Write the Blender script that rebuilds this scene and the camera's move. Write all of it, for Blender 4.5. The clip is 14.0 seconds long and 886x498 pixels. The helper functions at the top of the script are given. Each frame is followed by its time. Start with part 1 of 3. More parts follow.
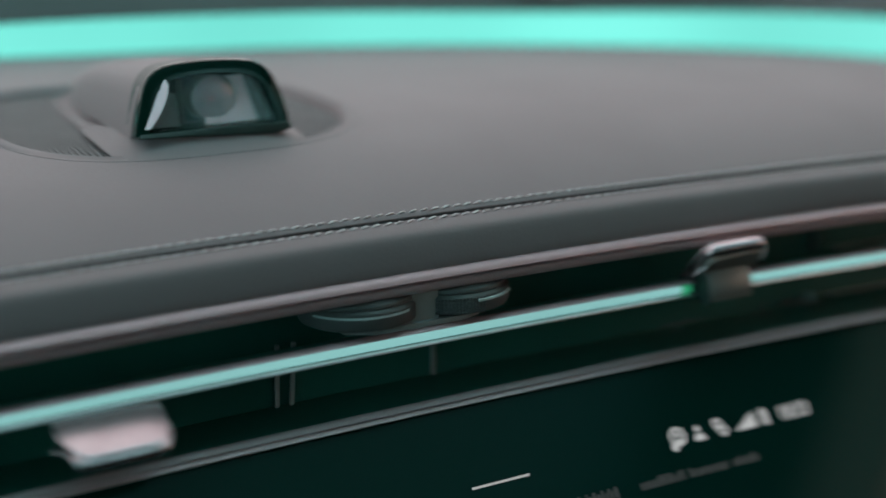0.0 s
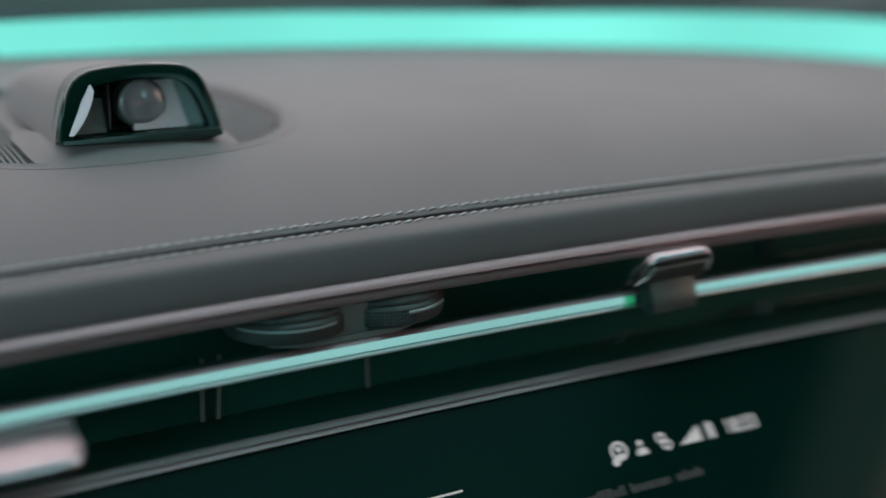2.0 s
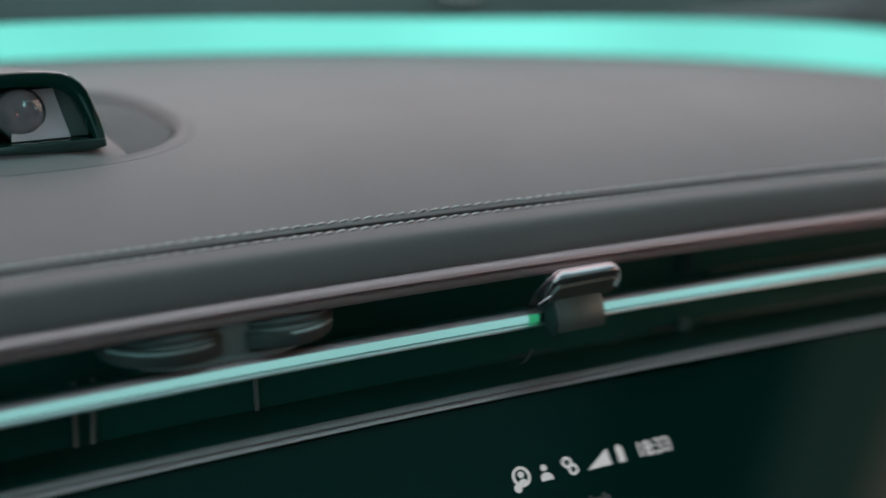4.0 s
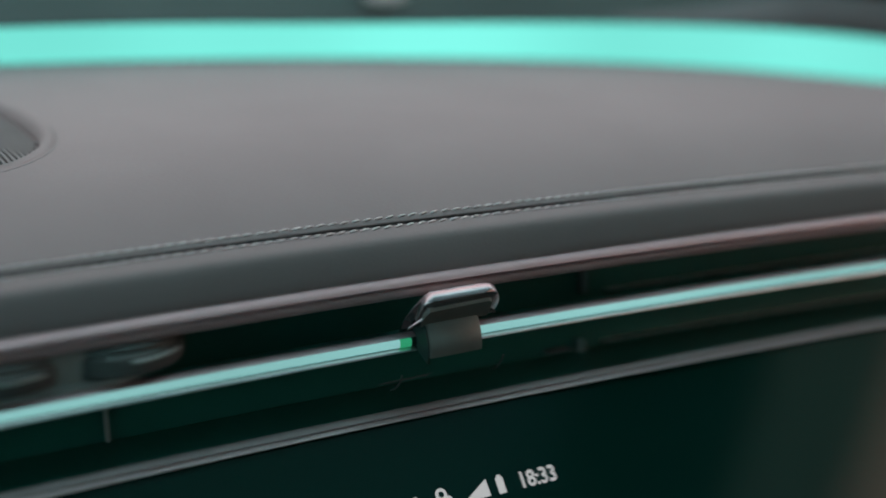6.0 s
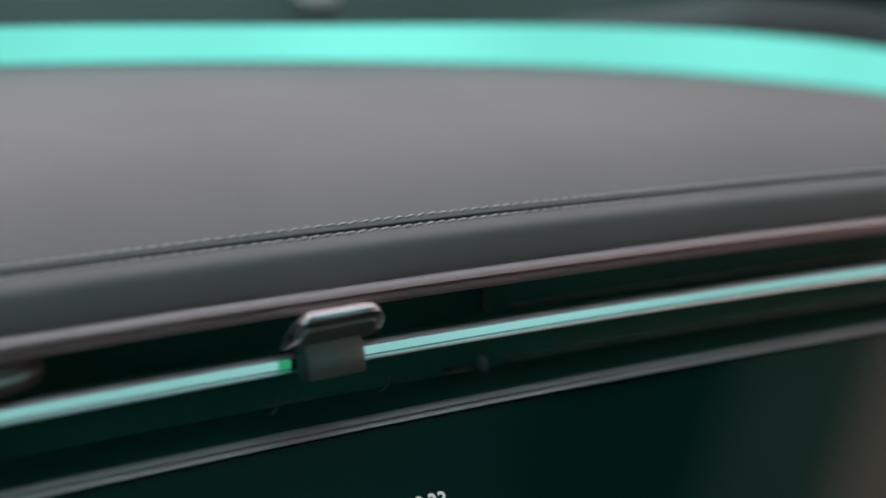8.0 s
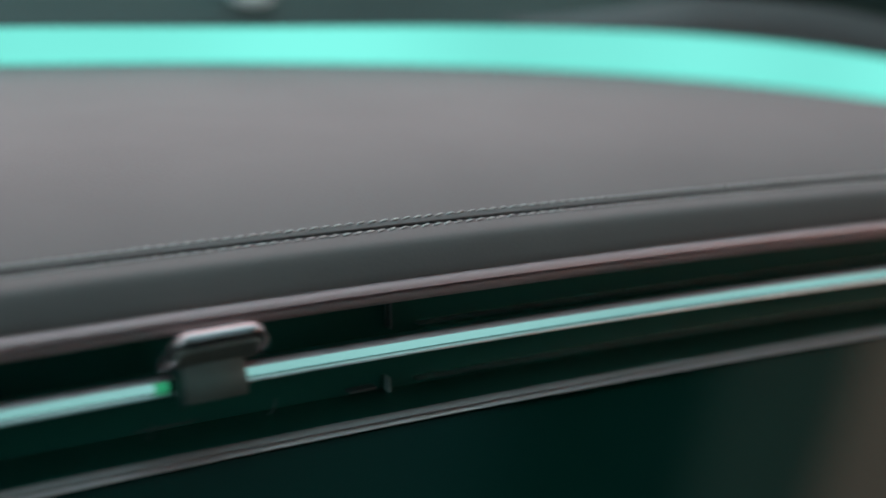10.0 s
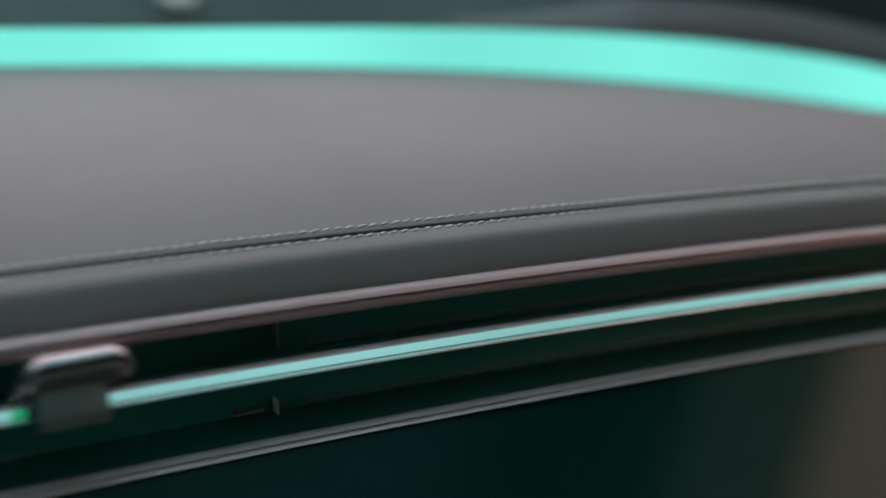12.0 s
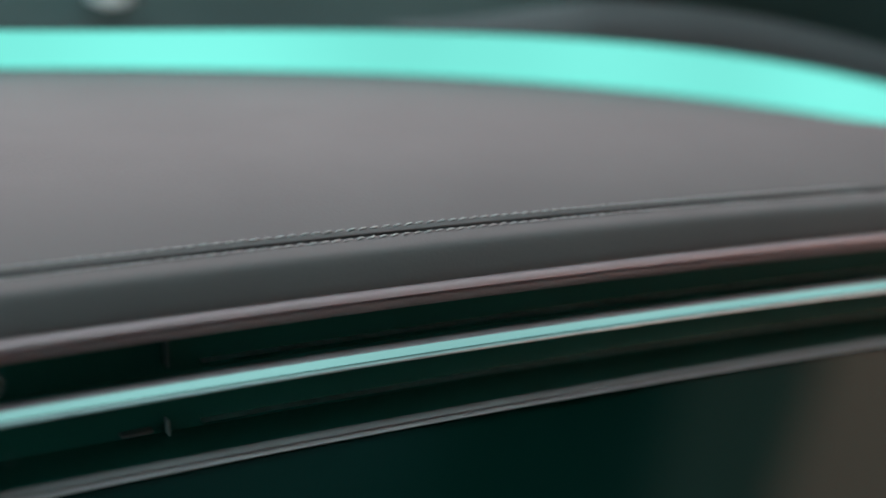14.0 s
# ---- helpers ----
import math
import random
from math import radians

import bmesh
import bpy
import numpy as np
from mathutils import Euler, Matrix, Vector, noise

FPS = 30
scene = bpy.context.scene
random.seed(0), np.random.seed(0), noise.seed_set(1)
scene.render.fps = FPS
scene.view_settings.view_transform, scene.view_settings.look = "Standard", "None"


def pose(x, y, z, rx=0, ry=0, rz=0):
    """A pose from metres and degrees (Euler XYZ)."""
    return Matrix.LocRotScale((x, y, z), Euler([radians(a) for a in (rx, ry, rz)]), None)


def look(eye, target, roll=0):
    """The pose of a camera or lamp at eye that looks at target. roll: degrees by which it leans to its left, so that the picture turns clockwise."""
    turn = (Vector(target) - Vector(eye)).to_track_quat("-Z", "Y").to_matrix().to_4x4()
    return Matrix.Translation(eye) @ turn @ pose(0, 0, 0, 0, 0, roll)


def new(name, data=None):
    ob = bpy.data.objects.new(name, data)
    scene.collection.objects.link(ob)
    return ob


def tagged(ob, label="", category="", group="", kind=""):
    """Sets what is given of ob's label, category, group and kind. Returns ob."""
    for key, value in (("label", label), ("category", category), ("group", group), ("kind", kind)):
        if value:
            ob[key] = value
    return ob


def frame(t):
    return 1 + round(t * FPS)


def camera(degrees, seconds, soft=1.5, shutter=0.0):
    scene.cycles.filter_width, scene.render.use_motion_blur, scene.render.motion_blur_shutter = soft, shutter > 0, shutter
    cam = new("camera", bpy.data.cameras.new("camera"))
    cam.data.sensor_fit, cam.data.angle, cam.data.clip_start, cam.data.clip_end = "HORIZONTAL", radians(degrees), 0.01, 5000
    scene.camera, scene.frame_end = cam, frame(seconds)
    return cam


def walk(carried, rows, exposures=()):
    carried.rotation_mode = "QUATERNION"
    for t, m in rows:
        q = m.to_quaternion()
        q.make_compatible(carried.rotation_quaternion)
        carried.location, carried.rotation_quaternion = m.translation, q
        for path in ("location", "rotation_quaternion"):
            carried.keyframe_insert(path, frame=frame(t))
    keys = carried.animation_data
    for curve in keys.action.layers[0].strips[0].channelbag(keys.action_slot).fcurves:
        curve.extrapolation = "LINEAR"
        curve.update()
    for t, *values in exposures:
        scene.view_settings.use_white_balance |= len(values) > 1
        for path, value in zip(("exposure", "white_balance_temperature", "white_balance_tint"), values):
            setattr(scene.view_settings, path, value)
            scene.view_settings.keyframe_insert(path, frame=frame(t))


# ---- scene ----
# Cabin of a parked car: x runs along the dashboard, y towards the windscreen, z up.
cam = camera(38.0, 14.0, soft=1.8)
PATH = [
    (0, (-0.1620, -0.3189, 0.1134), (0.0724, 0.1049, -0.0109), -1.04),
    (0.5, (-0.1595, -0.3198, 0.1135), (0.0742, 0.1044, -0.0108), -1.05),
    (1, (-0.1538, -0.3198, 0.1137), (0.0800, 0.1043, -0.0108), -0.99),
    (1.5, (-0.1468, -0.3194, 0.1141), (0.0872, 0.1043, -0.0111), -0.96),
    (2, (-0.1395, -0.3195, 0.1146), (0.0942, 0.1043, -0.0112), -0.93),
    (2.5, (-0.1308, -0.3196, 0.1142), (0.1031, 0.1041, -0.0111), -0.87),
    (3, (-0.1235, -0.3197, 0.1139), (0.1108, 0.1040, -0.0110), -0.85),
    (5.5, (-0.0727, -0.3197, 0.1128), (0.1622, 0.1042, -0.0103), -1.01),
    (6, (-0.0628, -0.3197, 0.1132), (0.1725, 0.1038, -0.0104), -1.05),
    (6.5, (-0.0523, -0.3192, 0.1134), (0.1830, 0.1042, -0.0108), -0.98),
    (7, (-0.0447, -0.3194, 0.1136), (0.1906, 0.1038, -0.0108), -1.02),
    (7.5, (-0.0351, -0.3198, 0.1136), (0.1992, 0.1040, -0.0109), -0.97),
    (8, (-0.0264, -0.3200, 0.1138), (0.2089, 0.1032, -0.0108), -0.90),
    (8.5, (-0.0154, -0.3203, 0.1141), (0.2187, 0.1034, -0.0110), -0.82),
    (11, (0.0251, -0.3182, 0.1136), (0.2596, 0.1051, -0.0122), -0.86),
    (11.5, (0.0358, -0.3186, 0.1146), (0.2694, 0.1049, -0.0123), -0.82),
    (12, (0.0442, -0.3188, 0.1154), (0.2782, 0.1042, -0.0123), -0.76),
    (12.5, (0.0550, -0.3192, 0.1154), (0.2889, 0.1038, -0.0124), -0.80),
    (13, (0.0655, -0.3183, 0.1156), (0.3002, 0.1042, -0.0126), -0.73),
    (13.5, (0.0738, -0.3179, 0.1151), (0.3088, 0.1045, -0.0127), -0.63),
    (14, (0.0756, -0.3183, 0.1150), (0.3103, 0.1044, -0.0124), -0.55),
]
walk(cam, [(t, look(eye, target, roll)) for t, eye, target, roll in PATH])
cam.data.dof.use_dof = True
cam.data.dof.focus_distance = 0.365
cam.data.dof.aperture_fstop = 4.6
cam.data.dof.aperture_ratio = 0.42
cam.data.dof.aperture_blades = 0

# ---------------------------------------------------------------- light
world = bpy.data.worlds.new("world")
scene.world = world
world.use_nodes = True
wt = world.node_tree
back = wt.nodes["Background"]
back.inputs["Strength"].default_value = 2.0
coord = wt.nodes.new("ShaderNodeTexCoord")
split = wt.nodes.new("ShaderNodeSeparateXYZ")
ramp = wt.nodes.new("ShaderNodeValToRGB")
half = wt.nodes.new("ShaderNodeMath")
half.operation, half.inputs[1].default_value, half.inputs[2].default_value = "MULTIPLY_ADD", 0.5, 0.5
# warm soft light ahead of the windscreen, cooler behind and beside the car
ramp.color_ramp.elements[0].position, ramp.color_ramp.elements[0].color = 0.42, (0.51, 1.12, 1.16, 1)
ramp.color_ramp.elements[1].position, ramp.color_ramp.elements[1].color = 0.62, (0.845, 0.792, 0.808, 1)
wt.links.new(coord.outputs["Generated"], split.inputs["Vector"])
wt.links.new(split.outputs["Y"], half.inputs[0])
wt.links.new(half.outputs["Value"], ramp.inputs["Fac"])
wt.links.new(ramp.outputs["Color"], back.inputs["Color"])
scene.view_settings.exposure = 0.0


# ---------------------------------------------------------------- materials


def material(name, colour, rough=0.5, metal=0.0, spec=0.5, coat=0.0):
    m = bpy.data.materials.new(name)
    m.use_nodes = True
    b = m.node_tree.nodes["Principled BSDF"]
    b.inputs["Base Color"].default_value = (*colour, 1)
    b.inputs["Roughness"].default_value = rough
    b.inputs["Metallic"].default_value = metal
    b.inputs["Specular IOR Level"].default_value = spec
    b.inputs["Coat Weight"].default_value = coat
    b.inputs["Coat Roughness"].default_value = 0.05
    return m


def vary(m, scale, low, high, rough=None, bump=0.0, bump_scale=None, detail=4, stretch=(1, 1, 1), cells=False, distance=0.001):
    """Two scales of variation: a broad stain in the colour, a fine grain in roughness and relief."""
    t = m.node_tree
    b = t.nodes["Principled BSDF"]
    co = t.nodes.new("ShaderNodeTexCoord")
    mp = t.nodes.new("ShaderNodeMapping")
    mp.inputs["Scale"].default_value = stretch
    t.links.new(co.outputs["Object"], mp.inputs["Vector"])
    n = t.nodes.new("ShaderNodeTexNoise")
    n.inputs["Scale"].default_value, n.inputs["Detail"].default_value = scale, detail
    t.links.new(mp.outputs["Vector"], n.inputs["Vector"])
    r = t.nodes.new("ShaderNodeValToRGB")
    r.color_ramp.elements[0].position, r.color_ramp.elements[1].position = 0.35, 0.65
    r.color_ramp.elements[0].color, r.color_ramp.elements[1].color = (*low, 1), (*high, 1)
    t.links.new(n.outputs["Fac"], r.inputs["Fac"])
    t.links.new(r.outputs["Color"], b.inputs["Base Color"])
    fine = None
    if bump or rough:
        if cells:
            fine = t.nodes.new("ShaderNodeTexVoronoi")
            fine.feature = "SMOOTH_F1"
            out = fine.outputs["Distance"]
        else:
            fine = t.nodes.new("ShaderNodeTexNoise")
            fine.inputs["Detail"].default_value = 3
            out = fine.outputs["Fac"]
        fine.inputs["Scale"].default_value = bump_scale or scale * 20
        t.links.new(mp.outputs["Vector"], fine.inputs["Vector"])
        if bump:
            k = t.nodes.new("ShaderNodeBump")
            k.inputs["Strength"].default_value, k.inputs["Distance"].default_value = bump, distance
            t.links.new(out, k.inputs["Height"])
            t.links.new(k.outputs["Normal"], b.inputs["Normal"])
        if rough:
            q = t.nodes.new("ShaderNodeMapRange")
            q.inputs["To Min"].default_value, q.inputs["To Max"].default_value = rough
            t.links.new(out, q.inputs["Value"])
            t.links.new(q.outputs["Result"], b.inputs["Roughness"])
    return m


def glow(name, colour, strength, base=(0.02, 0.02, 0.02), waves=None):
    m = material(name, base, 0.35)
    b = m.node_tree.nodes["Principled BSDF"]
    b.inputs["Emission Color"].default_value = (*colour, 1)
    b.inputs["Emission Strength"].default_value = strength
    if waves:
        t = m.node_tree
        co = t.nodes.new("ShaderNodeTexCoord")
        mp = t.nodes.new("ShaderNodeMapping")
        mp.inputs["Scale"].default_value = (1, 0.05, 0.05)
        n = t.nodes.new("ShaderNodeTexNoise")
        n.inputs["Scale"].default_value, n.inputs["Detail"].default_value = waves[0], 1
        q = t.nodes.new("ShaderNodeMapRange")
        q.inputs["From Min"].default_value, q.inputs["From Max"].default_value = 0.3, 0.7
        q.inputs["To Min"].default_value, q.inputs["To Max"].default_value = waves[1] * strength, waves[2] * strength
        t.links.new(co.outputs["Object"], mp.inputs["Vector"])
        t.links.new(mp.outputs["Vector"], n.inputs["Vector"])
        t.links.new(n.outputs["Fac"], q.inputs["Value"])
        t.links.new(q.outputs["Result"], b.inputs["Emission Strength"])
    return m


LEATHER = vary(material("grey_leather", (0.23, 0.22, 0.23), 0.6, spec=0.12), 14, (0.203, 0.161, 0.165), (0.221, 0.176, 0.180), (0.62, 0.78), 0.14, 1100, cells=True, distance=0.0003)
THREAD = vary(material("thread", (0.16, 0.17, 0.17), 0.7, spec=0.2), 300, (0.62, 0.54, 0.55), (0.78, 0.69, 0.70), None, 0.5, 4000, distance=0.0002)
# Leather down in the seam, its shade put into the base colour.
GROOVE = vary(material("shaded_seam_leather", (0.05, 0.052, 0.053), 0.8), 200, (0.055, 0.056, 0.057), (0.07, 0.071, 0.072))
SATIN = vary(material("satin_chrome", (0.62, 0.58, 0.58), 0.28, 1.0), 30, (0.50, 0.325, 0.342), (0.56, 0.366, 0.384), (0.56, 0.66), 0.05, 3000, stretch=(0.05, 1, 1), distance=0.0001)
DARK_SATIN = vary(material("dark_satin_metal", (0.3, 0.28, 0.28), 0.4, 0.35), 30, (0.44, 0.30, 0.312), (0.50, 0.345, 0.358), (0.38, 0.48), 0.05, 3000, stretch=(0.05, 1, 1), distance=0.0001)
SMOKED = vary(material("smoked_satin_metal", (0.25, 0.2, 0.2), 0.45, 0.3), 30, (0.29, 0.205, 0.212), (0.34, 0.24, 0.248), (0.42, 0.52), 0.05, 3000, stretch=(0.05, 1, 1), distance=0.0001)
GLOSS = vary(material("piano_black", (0.004, 0.006, 0.006), 0.06, spec=0.2), 20, (0.002, 0.017, 0.013), (0.004, 0.021, 0.016), (0.05, 0.09), bump_scale=400)
MATT = vary(material("matt_black_plastic", (0.012, 0.014, 0.014), 0.45, spec=0.35), 60, (0.012, 0.025, 0.022), (0.018, 0.032, 0.029), (0.4, 0.55), 0.15, 5000, distance=0.0001)
GREY = vary(material("grey_plastic", (0.055, 0.055, 0.055), 0.5, spec=0.4), 60, (0.070, 0.066, 0.066), (0.084, 0.080, 0.080), (0.46, 0.60), 0.2, 5000, distance=0.0001)
SILVER = vary(material("satin_silver", (0.75, 0.72, 0.73), 0.36, 1.0), 80, (0.72, 0.62, 0.645), (0.80, 0.69, 0.715), (0.32, 0.42), 0.04, 4000, distance=0.0001)
KNOB = vary(material("satin_knob", (0.4, 0.38, 0.385), 0.4, 0.8), 80, (0.40, 0.305, 0.32), (0.46, 0.355, 0.37), (0.19, 0.26), 0.04, 4000, distance=0.0001)
GRILLE = vary(material("grille_plastic", (0.12, 0.12, 0.12), 0.6, spec=0.3), 60, (0.098, 0.095, 0.096), (0.114, 0.110, 0.111), (0.5, 0.65), 0.2, 5000, distance=0.0001)
POST = vary(material("grey_satin_plastic", (0.15, 0.15, 0.15), 0.5, spec=0.4), 60, (0.23, 0.225, 0.22), (0.27, 0.265, 0.26), (0.42, 0.56), 0.2, 5000, distance=0.0001)
DRUM = vary(material("drum_metal", (0.24, 0.235, 0.22), 0.38, 0.4), 80, (0.165, 0.155, 0.145), (0.200, 0.188, 0.176), (0.34, 0.44))
# Pale pink of the sensor plate, also used for the drawn bezel reflection.
PALE = vary(material("pale_plate_and_glint", (0.8, 0.74, 0.76), 0.6), 90, (0.90, 0.62, 0.67), (0.96, 0.67, 0.72))
MARK = material("pale_paint", (0.45, 0.47, 0.47), 0.5)
# Black plastic; the green base colour imitates a teal haze over the blacks.
RECESS = vary(material("black_with_teal_veil", (0.008, 0.05, 0.042), 0.3, spec=0.4), 40, (0.006, 0.080, 0.062), (0.008, 0.090, 0.070), (0.30, 0.42), bump_scale=900)
SCREEN = vary(material("display_glass", (0.003, 0.006, 0.006), 0.05, spec=0.28), 6, (0.001, 0.017, 0.014), (0.002, 0.021, 0.017), (0.04, 0.07), bump_scale=30)
TEAL = glow("ambient_teal", (0.25, 0.54, 0.53), 0.98, waves=(9, 0.85, 1.1))
TEAL_FAR = glow("ambient_teal_far", (0.215, 0.92, 0.80), 0.98, waves=(6, 0.82, 1.12))
WHITE = glow("screen_white", (0.78, 0.8, 0.8), 0.55)
DIM = glow("screen_grey", (0.30, 0.34, 0.34), 0.10)
COWL = vary(material("cowl_black", (0.03, 0.034, 0.033), 0.6, spec=0.3), 10, (0.088, 0.090, 0.089), (0.108, 0.111, 0.109), (0.5, 0.7), 0.2, 700, distance=0.0003)
PILLAR = vary(material("pillar_cloth", (0.08, 0.085, 0.085), 0.8, spec=0.2), 8, (0.17, 0.132, 0.138), (0.20, 0.156, 0.162), (0.75, 0.9), 0.3, 1500, distance=0.0003)
# Strong teal chosen to tint the light bounced onto the dashboard's front.
LINING = vary(material("teal_bounce_lining", (0.2, 0.23, 0.23), 0.9, spec=0.1), 5, (0.26, 0.58, 0.62), (0.30, 0.64, 0.68), (0.85, 0.95), 0.3, 900, distance=0.0005)
CABIN = vary(material("dark_cabin_cloth", (0.02, 0.022, 0.022), 0.8, spec=0.2), 6, (0.017, 0.02, 0.02), (0.024, 0.027, 0.027), (0.75, 0.9), 0.3, 900, distance=0.0005)
SENSOR = vary(material("pale_cap", (0.6, 0.5, 0.5), 0.4), 60, (0.76, 0.62, 0.62), (0.84, 0.69, 0.69))


def glass(name, tint, rough=0.01):
    m = material(name, tint, rough, spec=0.5)
    m.node_tree.nodes["Principled BSDF"].inputs["Transmission Weight"].default_value = 1.0
    m.node_tree.nodes["Principled BSDF"].inputs["IOR"].default_value = 1.22
    return m


GLASS = glass("clear_glass", (0.97, 0.97, 0.97))

# ---------------------------------------------------------------- small helpers


def finish(me, sharp=35):
    for p in me.polygons:
        p.use_smooth = True
    me.set_sharp_from_angle(angle=radians(sharp))
    return me


def place(name, me, mat, parent=None, label="", sharp=35):
    if mat and not me.materials:
        me.materials.append(mat)
    finish(me, sharp)
    ob = new(name, me)
    ob.parent = parent
    if label:
        ob["label"] = label
    return ob


def part(name, bm, mat, parent, label="", sharp=35):
    bmesh.ops.recalc_face_normals(bm, faces=bm.faces)
    me = bpy.data.meshes.new(name)
    bm.to_mesh(me)
    bm.free()
    return place(name, me, mat, parent, label, sharp)


def thing(name, label, category, group="", kind="", at=(0, 0, 0)):
    ob = new(name)
    ob.empty_display_size = 0.01
    ob.location = at
    return tagged(ob, label, category, group, kind)


def loft(bm, loops, close_ends=True, closed=True):
    """Skins a row of loops that have the same number of points."""
    rings = [[bm.verts.new(p) for p in loop] for loop in loops]
    n = len(rings[0])
    for a, b in zip(rings, rings[1:]):
        for k in range(n if closed else n - 1):
            bm.faces.new((a[k], a[(k + 1) % n], b[(k + 1) % n], b[k]))
    if close_ends and closed:
        bm.faces.new(rings[0])
        bm.faces.new(list(reversed(rings[-1])))
    return rings


def box(bm, x0, x1, y0, y1, z0, z1, bevel=0.0, seg=2):
    v = [bm.verts.new((x, y, z)) for x in (x0, x1) for y in (y0, y1) for z in (z0, z1)]
    fs = [bm.faces.new([v[i] for i in q]) for q in ((0, 1, 3, 2), (4, 6, 7, 5), (0, 4, 5, 1), (2, 3, 7, 6), (0, 2, 6, 4), (1, 5, 7, 3))]
    if bevel:
        bmesh.ops.bevel(bm, geom=list({e for f in fs for e in f.edges}), offset=bevel, segments=seg, affect="EDGES", profile=0.5)


# ---------------------------------------------------------------- the dashboard's lines
X0, X1 = -0.74, 0.74
CENTRE = -0.0355


def crown(x):
    return -0.073 * (x + 0.005) ** 2


def far_y(x):
    return 0.30 - 0.3 * (x + 0.03) ** 2


def curve(x, terms):
    """Height along the windscreen's foot: a smooth curve, straight beyond the ends of its stretch."""
    u = min(1.12, max(-0.68, (x - 0.2) / 0.4))
    z = slope = 0.0
    for k in terms:
        slope = slope * u + z
        z = z * u + k
    return z + slope * ((x - 0.2) / 0.4 - u)


def ease(u):
    u = min(1.0, max(0.0, u))
    return u * u * (3 - 2 * u)


def far_z(x):
    return curve(x, (-0.0044024, -0.008087, -0.010979, -0.019603, 0.0471)) - 0.0014 * ease((0.12 - x) / 0.16)


def rim_y(x):
    return far_y(x) - 0.010


def rim_z(x):
    return curve(x, (-0.017413, -0.0045134, -0.0035492, -0.012057, 0.0643)) + 0.0020 * ease((0.25 - x) / 0.16)


def swell(y):
    return 0.0322 + 0.0205 * (1 - math.exp(-(y + 0.003) / 0.038))


def top_z(x, y):
    v = min(1.0, max(0.0, (y + 0.003) / (far_y(x) + 0.003)))
    s = v * v * (3 - 2 * v) * 0.5 + v * 0.5
    dip = 0.05 * max(0.0, x - 0.25) ** 2 * (4 * v * (1 - v)) ** 2
    return swell(y) - dip + (1 - s) * crown(x) + s * (far_z(x) - swell(far_y(x)))


def sweep(name, profile, mat, parent, label="", x0=X0, x1=X1, step=0.012, sharp=35):
    n = max(2, round((x1 - x0) / step))
    bm = bmesh.new()
    xs = [x0 + (x1 - x0) * k / n for k in range(n + 1)]
    loft(bm, [[(x, y, z + crown(x)) for y, z in profile] for x in xs])
    return part(name, bm, mat, parent, label, sharp)


# oval insert in the middle of the dashboard top
OVAL = (CENTRE, 0.112, 0.0622, 0.0688)


def oval_r(x, y):
    return (abs((x - OVAL[0]) / OVAL[2]) ** 3 + abs((y - OVAL[1]) / OVAL[3]) ** 3) ** (1 / 3)


def oval_point(a, r):
    c, s = math.cos(a), math.sin(a)
    q = (abs(c) ** 3 + abs(s) ** 3) ** (-1 / 3)
    return OVAL[0] + OVAL[2] * r * q * c, OVAL[1] + OVAL[3] * r * q * s


# ---------------------------------------------------------------- dashboard
dash = thing("dashboard", "grey leather dashboard with twin-stitched seam and chrome trims", "dashboard")

bm = bmesh.new()
ys = [-0.0021 + 0.0007 * k for k in range(6)] + [0.0018 + 0.003 * k for k in range(1, 8)]
while ys[-1] < 0.296:
    ys.append(ys[-1] + (0.0018 if 0.036 < ys[-1] < 0.19 else 0.004))
xs = [X0]
while xs[-1] < X1:
    xs.append(xs[-1] + (0.0018 if abs(xs[-1] - CENTRE) < 0.070 else 0.005))
grid = []
for x in xs:
    fy = far_y(x)
    row = [(x, -0.0021, top_z(x, -0.0021) - 0.0022), (x, -0.0023, top_z(x, -0.0023) - 0.0009), (x, -0.0031, top_z(x, -0.0031) - 0.0007), (x, -0.0031, top_z(x, -0.0031) - 0.0004), (x, -0.0027, top_z(x, -0.0027) - 0.0001)]
    for y0 in ys:
        y = -0.0021 + (y0 + 0.0021) / (ys[-1] + 0.0021) * (fy + 0.0021)
        z = top_z(x, y)
        r = oval_r(x, y)
        if r < 0.965:
            z -= 0.014 * min(1.0, (0.965 - r) / 0.04)
        row.append((x, y, z))
    row += [(x, fy + 0.004, top_z(x, fy) - 0.006), (x, fy, top_z(x, fy) - 0.03), (x, 0.0, top_z(x, 0.0) - 0.012)]
    grid.append(row)
loft(bm, grid)
part("upper_pad", bm, LEATHER, dash, "soft grey grained leather top")

ROLL = [(-0.0034, 0.0285), (-0.0035, 0.0302), (-0.0038, 0.0309), (-0.0043, 0.0310), (-0.0060, 0.0304), (-0.0080, 0.0296), (-0.0094, 0.0289), (-0.0102, 0.0282), (-0.0107, 0.0272), (-0.0111, 0.0256),
        (-0.0115, 0.0234), (-0.0118, 0.0210), (-0.0120, 0.0192), (-0.0118, 0.0181), (-0.0108, 0.0173), (-0.002, 0.0166), (0.006, 0.020)]
sweep("front_roll", ROLL, LEATHER, dash, "rolled grey leather front edge")
sweep("seam_groove", [(-0.0036, 0.0296), (-0.0026, 0.0304), (-0.0024, 0.0314), (-0.0016, 0.0310), (-0.0016, 0.0276)], GROOVE, dash)

